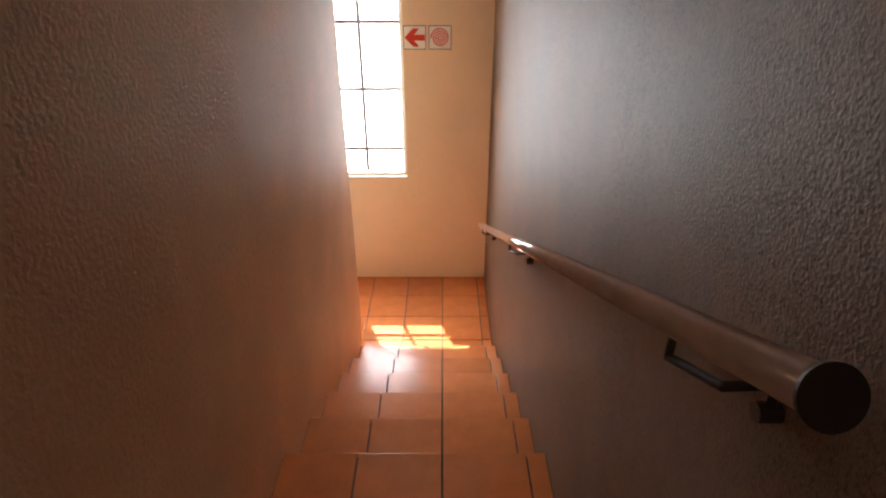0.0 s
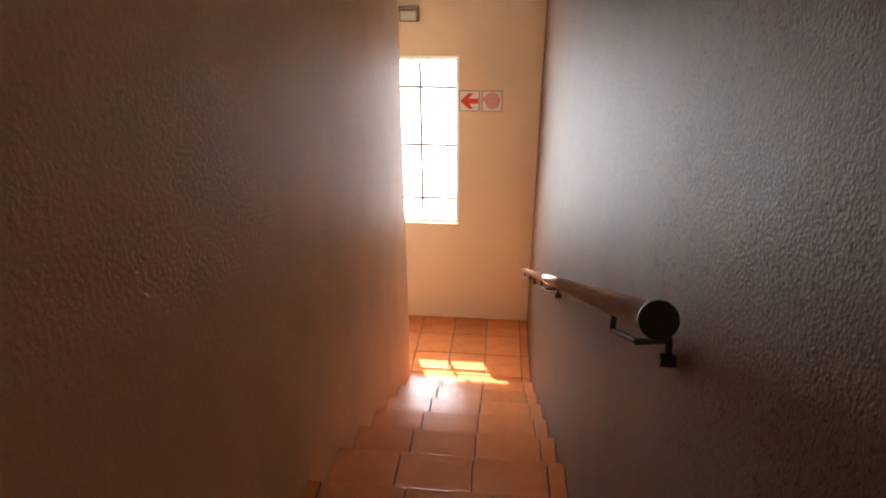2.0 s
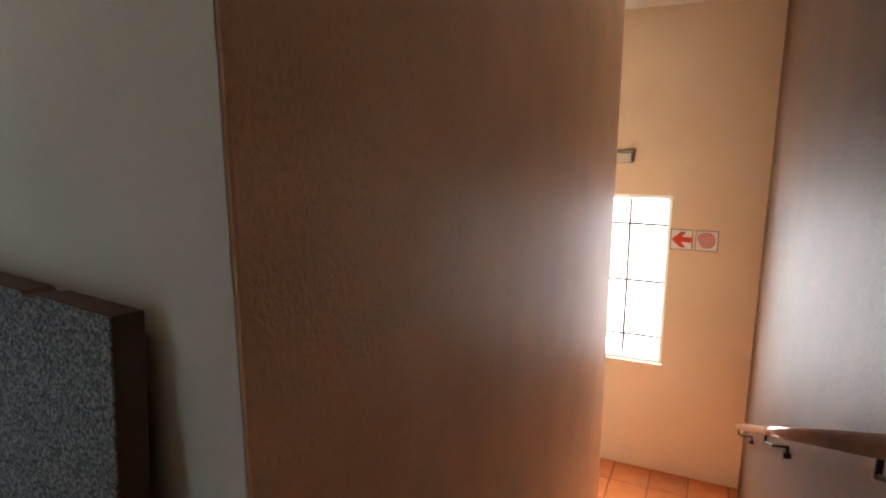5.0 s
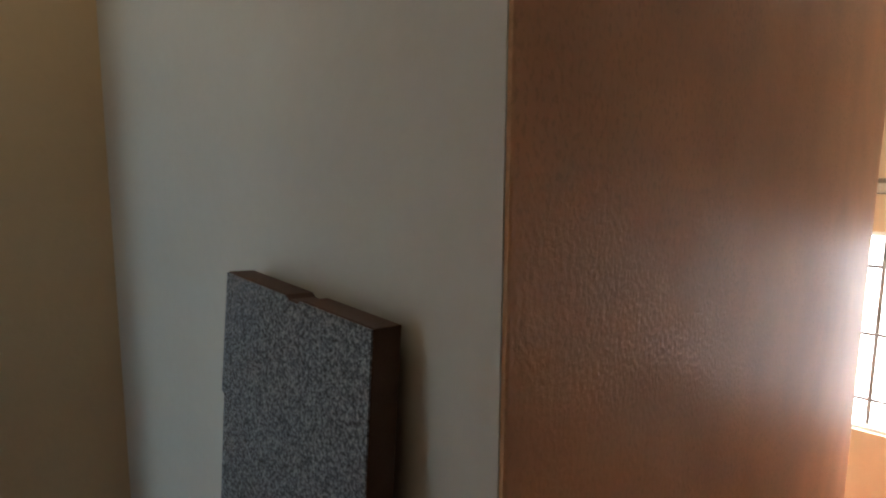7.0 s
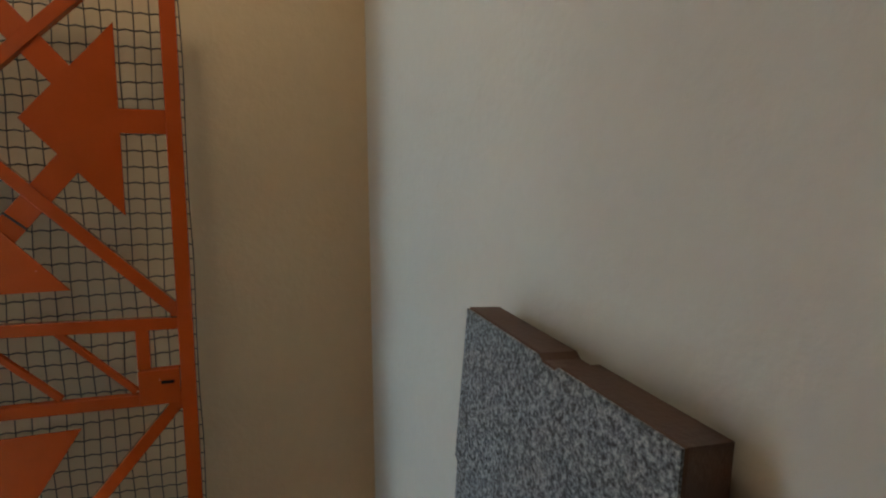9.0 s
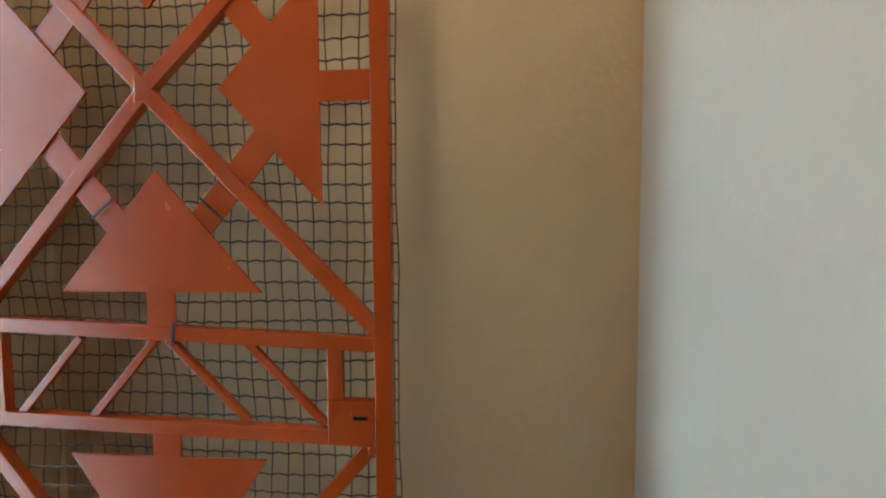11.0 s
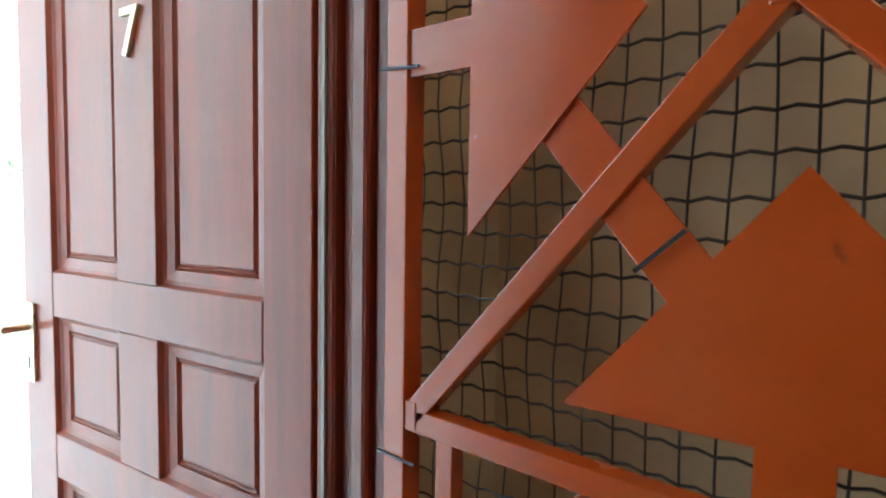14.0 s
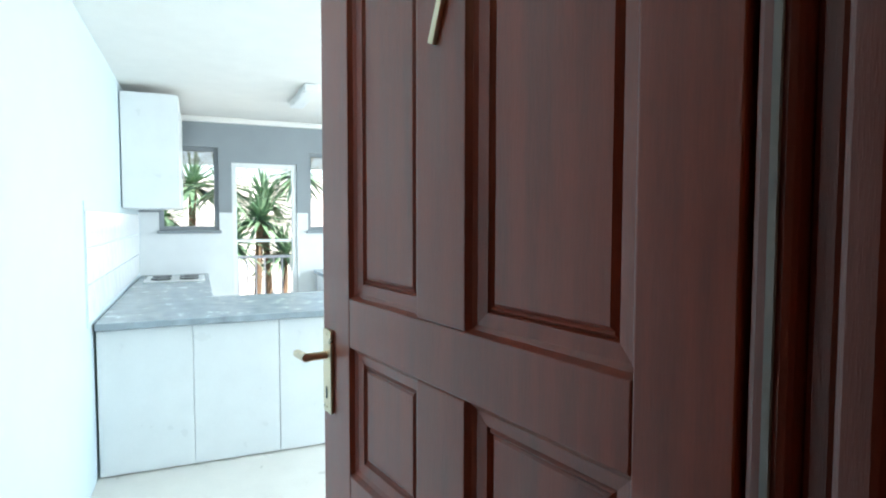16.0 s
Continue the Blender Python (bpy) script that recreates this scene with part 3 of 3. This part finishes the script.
for i, (a, b) in enumerate(zip(cols, cols[1:])):
    spans = [(-0.2, KC)] if i % 2 == 0 else [(-0.2, holes[i // 2][2]), (holes[i // 2][3], KC)]
    for z0, z1 in spans:
        if z0 < 1.55 and z1 > z0 + 0.01:
            bl_low.append(((a, V1, z0), (b, V1 + 0.15, min(z1, 1.55))))
        if z1 > 1.55:
            bl_up.append(((a, V1, max(z0, 1.55)), (b, V1 + 0.15, z1)))
k_set("wall_flat_south", boxes(*bl_up), K_GREY, "grey painted upper kitchen wall", "wall")
k_set("wall_flat_tiled", boxes(*bl_low), K_TILE, "white tiled lower kitchen wall", "wall")
splash = k_set("splashback", boxes(((U0, 3.5, 0.9), (U0 + 0.004, V1, 1.58))), K_WALL, "white tiled splashback along the kitchen wall", "splashback")
bm = boxes(((0, -0.097, -0.097), (0.006, 0.097, 0.097)), bevel=0.0015)
me = bpy.data.meshes.new("tile")
bm.to_mesh(me)
bm.free()
me.materials.append(K_TILE)
for i in range(15):
    for j in range(3):
        ob = new("tile", me)
        ob.parent = splash
        ob.matrix_basis = pose(U0 + 0.004, 3.61 + i * 0.2, 1.03 + j * 0.2)


def k_thing(name, label, cat, at, group=""):
    return thing(name, label, cat, K @ Matrix.Translation(at), group)


def wood_window(name, a, b, z0, z1):
    ob = k_thing(name, "dark framed kitchen window with a raised slatted blind", "window", (0, V1 + 0.04, 0))
    ob["kind"] = "structure"
    f = 0.045
    part("window_frame", boxes(((a, 0, z0), (a + f, 0.06, z1)), ((b - f, 0, z0), (b, 0.06, z1)), ((a + f, 0, z0), (b - f, 0.06, z0 + f)), ((a + f, 0, z1 - f), (b - f, 0.06, z1)), bevel=0.004), K_GREY, ob)
    p = part("pane", boxes(((a + f, 0.028, z0 + f), (b - f, 0.032, z1 - f))), GLASS, ob)
    p.visible_shadow = False
    part("window_sill", boxes(((a - 0.02, -0.08, z0 - 0.03), (b + 0.02, 0.0, z0)), bevel=0.004), K_GREY, ob)
    part("blind", boxes(*[((a + f, -0.02, z1 - 0.05 - 0.012 * i), (b - f, 0.0, z1 - 0.043 - 0.012 * i)) for i in range(12)]), LAMP_GREY, ob, "grey slatted blind bunched at the top")


wood_window("window_2", *holes[0])
wood_window("window_3", *holes[2])
gd = k_thing("door_2", "white framed glazed garden door in the kitchen", "door", (0, V1 + 0.03, 0))
gd["kind"] = "structure"
a, b, _, zt = holes[1]
part("frame", boxes(((a, -0.01, 0), (a + 0.05, 0.07, zt)), ((b - 0.05, -0.01, 0), (b, 0.07, zt)), ((a + 0.05, -0.01, zt - 0.05), (b - 0.05, 0.07, zt)), ((a + 0.05, 0.01, 0.0), (b - 0.05, 0.05, 0.12)), ((a + 0.05, 0.01, 1.225), (b - 0.05, 0.05, 1.255)), bevel=0.004), K_UNIT, gd)
for z0, z1 in ((0.12, 1.225), (1.255, zt - 0.05)):
    p = part("pane", boxes(((a + 0.05, 0.028, z0), (b - 0.05, 0.032, z1))), GLASS, gd)
    p.visible_shadow = False
# unseen frame, added where the kitchen fill shines in
bw = k_thing("unseen_window", "unseen wide white framed window added around the kitchen fill", "window", (U1, 0, 0))
bw["kind"] = "structure"
part("window_frame", boxes(*[((0.03, y, 0.45), (0.09, y + 0.05, 2.5)) for y in (1.4, 2.57, 3.75, 4.95)], ((0.03, 1.45, 0.45), (0.09, 4.95, 0.5)), ((0.03, 1.45, 2.45), (0.09, 4.95, 2.5)), bevel=0.004), K_UNIT, bw)


def unit(at, w, d, h, label, cat, doors=2, axis="v"):
    ob = k_thing("kitchen_cabinet", label, cat, at, "kitchen cabinets")
    part("body", boxes(((0, 0, 0), (w, d, h)), bevel=0.002), K_UNIT, ob)
    for i in range(doors):
        if axis == "v":
            l = d / doors
            dr = part("door", boxes(((w, i * l + 0.002, 0.01), (w + 0.018, (i + 1) * l - 0.002, h - 0.01)), bevel=0.004), K_UNIT, ob)
            part("handle", rod(bmesh.new(), (w + 0.03, i * l + l * 0.85, h * 0.3), (w + 0.03, i * l + l * 0.85, h * 0.3 + 0.1), 0.005, 8), STEEL, dr)
        else:
            l = w / doors
            part("door", boxes(((i * l + 0.001, -0.018, 0.004), ((i + 1) * l - 0.001, 0, h - 0.01)), bevel=0.004), K_UNIT, ob)
    return ob


unit((U0 + 0.01, 5.15, 1.57), 0.40, 1.2, 0.92, "white wall cupboard above the worktop", "cabinet", 2)
unit((U0 + 0.01, 4.62, 0.0), 0.6, 0.9, 0.86, "white base cupboard under the worktop", "cabinet", 2)
unit((U0 + 0.01, 5.53, 0.0), 0.6, 1.0, 0.86, "white base cupboard under the hob", "cabinet", 2)
unit((U0 + 0.013, 3.7, 0.0), 1.0, 0.85, 0.86, "white base cupboard of the breakfast counter", "cabinet", 2, "u")
unit((0.4645, 3.7, 0.0), 1.0, 0.85, 0.86, "white base cupboard of the breakfast counter", "cabinet", 2, "u")
unit((1.25, 5.95, 0.0), 1.0, 0.58, 0.86, "white base cupboard below the far window", "cabinet", 2, "u")
top = k_thing("worktop", "grey mottled stone L-shaped kitchen worktop", "worktop", (0, 0, 0.86))
part("counter_slab", boxes(((U0 + 0.012, 3.63, 0.0), (1.6, 4.60, 0.04)), ((U0 + 0.012, 4.6005, 0.0), (0.1, V1 - 0.01, 0.04)), bevel=0.006), K_TOP, top)
top2 = k_thing("worktop", "short grey stone worktop below the window", "worktop", (1.22, 5.92, 0.861))
part("counter_slab", boxes(((0, 0, 0), (1.1, 0.61, 0.04)), bevel=0.006), K_TOP, top2)
hob = k_thing("hob", "white electric hob with four black plates", "hob", (-0.46, 5.75, 0.901))
part("hob_plate", boxes(((0, 0, 0), (0.52, 0.55, 0.012)), bevel=0.004), K_UNIT, hob)
for x in (0.14, 0.38):
    for y in (0.16, 0.4):
        part("cooking_plate", rod(bmesh.new(), (x, y, 0.012), (x, y, 0.024), 0.085, 24), BLACK, hob)
cl = k_thing("ceiling_light", "white fluorescent ceiling fitting", "ceiling light", (0.86, 5.0, KC))
part("fitting", boxes(((-0.06, -0.4, -0.06), (0.06, 0.4, 0)), bevel=0.012), K_UNIT, cl)

# ---- outside ----
setting("ground", boxes(((-600, -600, -3.2), (600, 600, -3.0))), GRASS, "dry grass and bare ground", "ground")
# unseen blocker added above the window; its depth sets the sun patch length
sun_ledge = setting("roof_eave", boxes(((-2.5, YB + 0.17, 1.86), (3.0, YB + 0.99, 1.96))), FACADE, "unseen concrete ledge added to cut the sun patch below the window", "ledge")
terrace = setting("terrace", boxes(((-1.5, V1 + 0.16, -0.3), (4.0, V1 + 1.3, -0.03))), FACADE, "sunlit terrace outside the kitchen door", "terrace", K)
fence = k_thing("railing", "white steel railing at the edge of the terrace", "railing", (0, V1 + 1.2, -0.03))
part("top_rail", boxes(((-1.4, -0.02, 1.0), (3.9, 0.02, 1.03)), bevel=0.004), K_UNIT, fence)
for i in range(48):
    part("baluster", boxes(((-1.4 + i * 0.11, -0.008, 0), (-1.384 + i * 0.11, 0.008, 1.0))), K_UNIT, fence)


def yucca(x, y, base, heads, seed):
    """A trunked plant with rosettes of long narrow leaves."""
    r = random.Random(seed)
    ob = k_thing("yucca", "green yucca with rosettes of sword-shaped leaves", "plant", (x, y, base), "yuccas behind the terrace")
    bm = bmesh.new()
    crown = bmesh.new()
    for hx, hz in heads:
        rod(bm, (hx * 0.4, 0, 0), (hx, 0, hz - base), 0.055, 9)
        c = Vector((hx, 0, hz - base))
        for i in range(85):
            a, e = r.uniform(0, 6.283), r.uniform(-0.7, 1.45)
            L, w = r.uniform(0.45, 0.72), r.uniform(0.024, 0.04)
            d = Vector((math.cos(a) * math.cos(e), math.sin(a) * math.cos(e), math.sin(e)))
            s = d.cross(Vector((0, 0, 1))).normalized() * w
            droop = Vector((0, 0, -0.16 * L * math.cos(e)))
            rows = [(c + d * L * t + droop * t * t * 2, s * k, d) for t, k in ((0.04, 0.7), (0.35, 1.0), (0.7, 0.7), (1.0, 0.04))]
            vs = []
            for p, q, _ in rows:
                up = q.cross(d).normalized() * 0.006
                vs.append([crown.verts.new(p - q + up), crown.verts.new(p - up), crown.verts.new(p + q + up)])
            for m0, m1 in zip(vs, vs[1:]):
                crown.faces.new((m0[0], m0[1], m1[1], m1[0]))
                crown.faces.new((m0[1], m0[2], m1[2], m1[1]))
    part("trunk", bm, BARK, ob)
    part("crown", crown, LEAF, ob, "long pointed green leaves")


yucca(0.6, V1 + 2.7, -3.0, [(-0.25, 1.95), (0.3, 1.45), (-0.1, 1.1)], 1)
yucca(1.3, V1 + 3.0, -3.0, [(-0.3, 1.75), (0.25, 2.2), (0.0, 0.9)], 2)
yucca(-0.3, V1 + 3.3, -3.0, [(-0.2, 1.5), (0.25, 2.0)], 3)
# added backdrop, pale so the gaps between leaves read as white glare
setting("garden_wall", boxes(((-6, V1 + 6.0, -3.0), (8, V1 + 6.2, 2.3))), FACADE, "pale backdrop added behind the yuccas for the white outdoor glare", "wall", K)
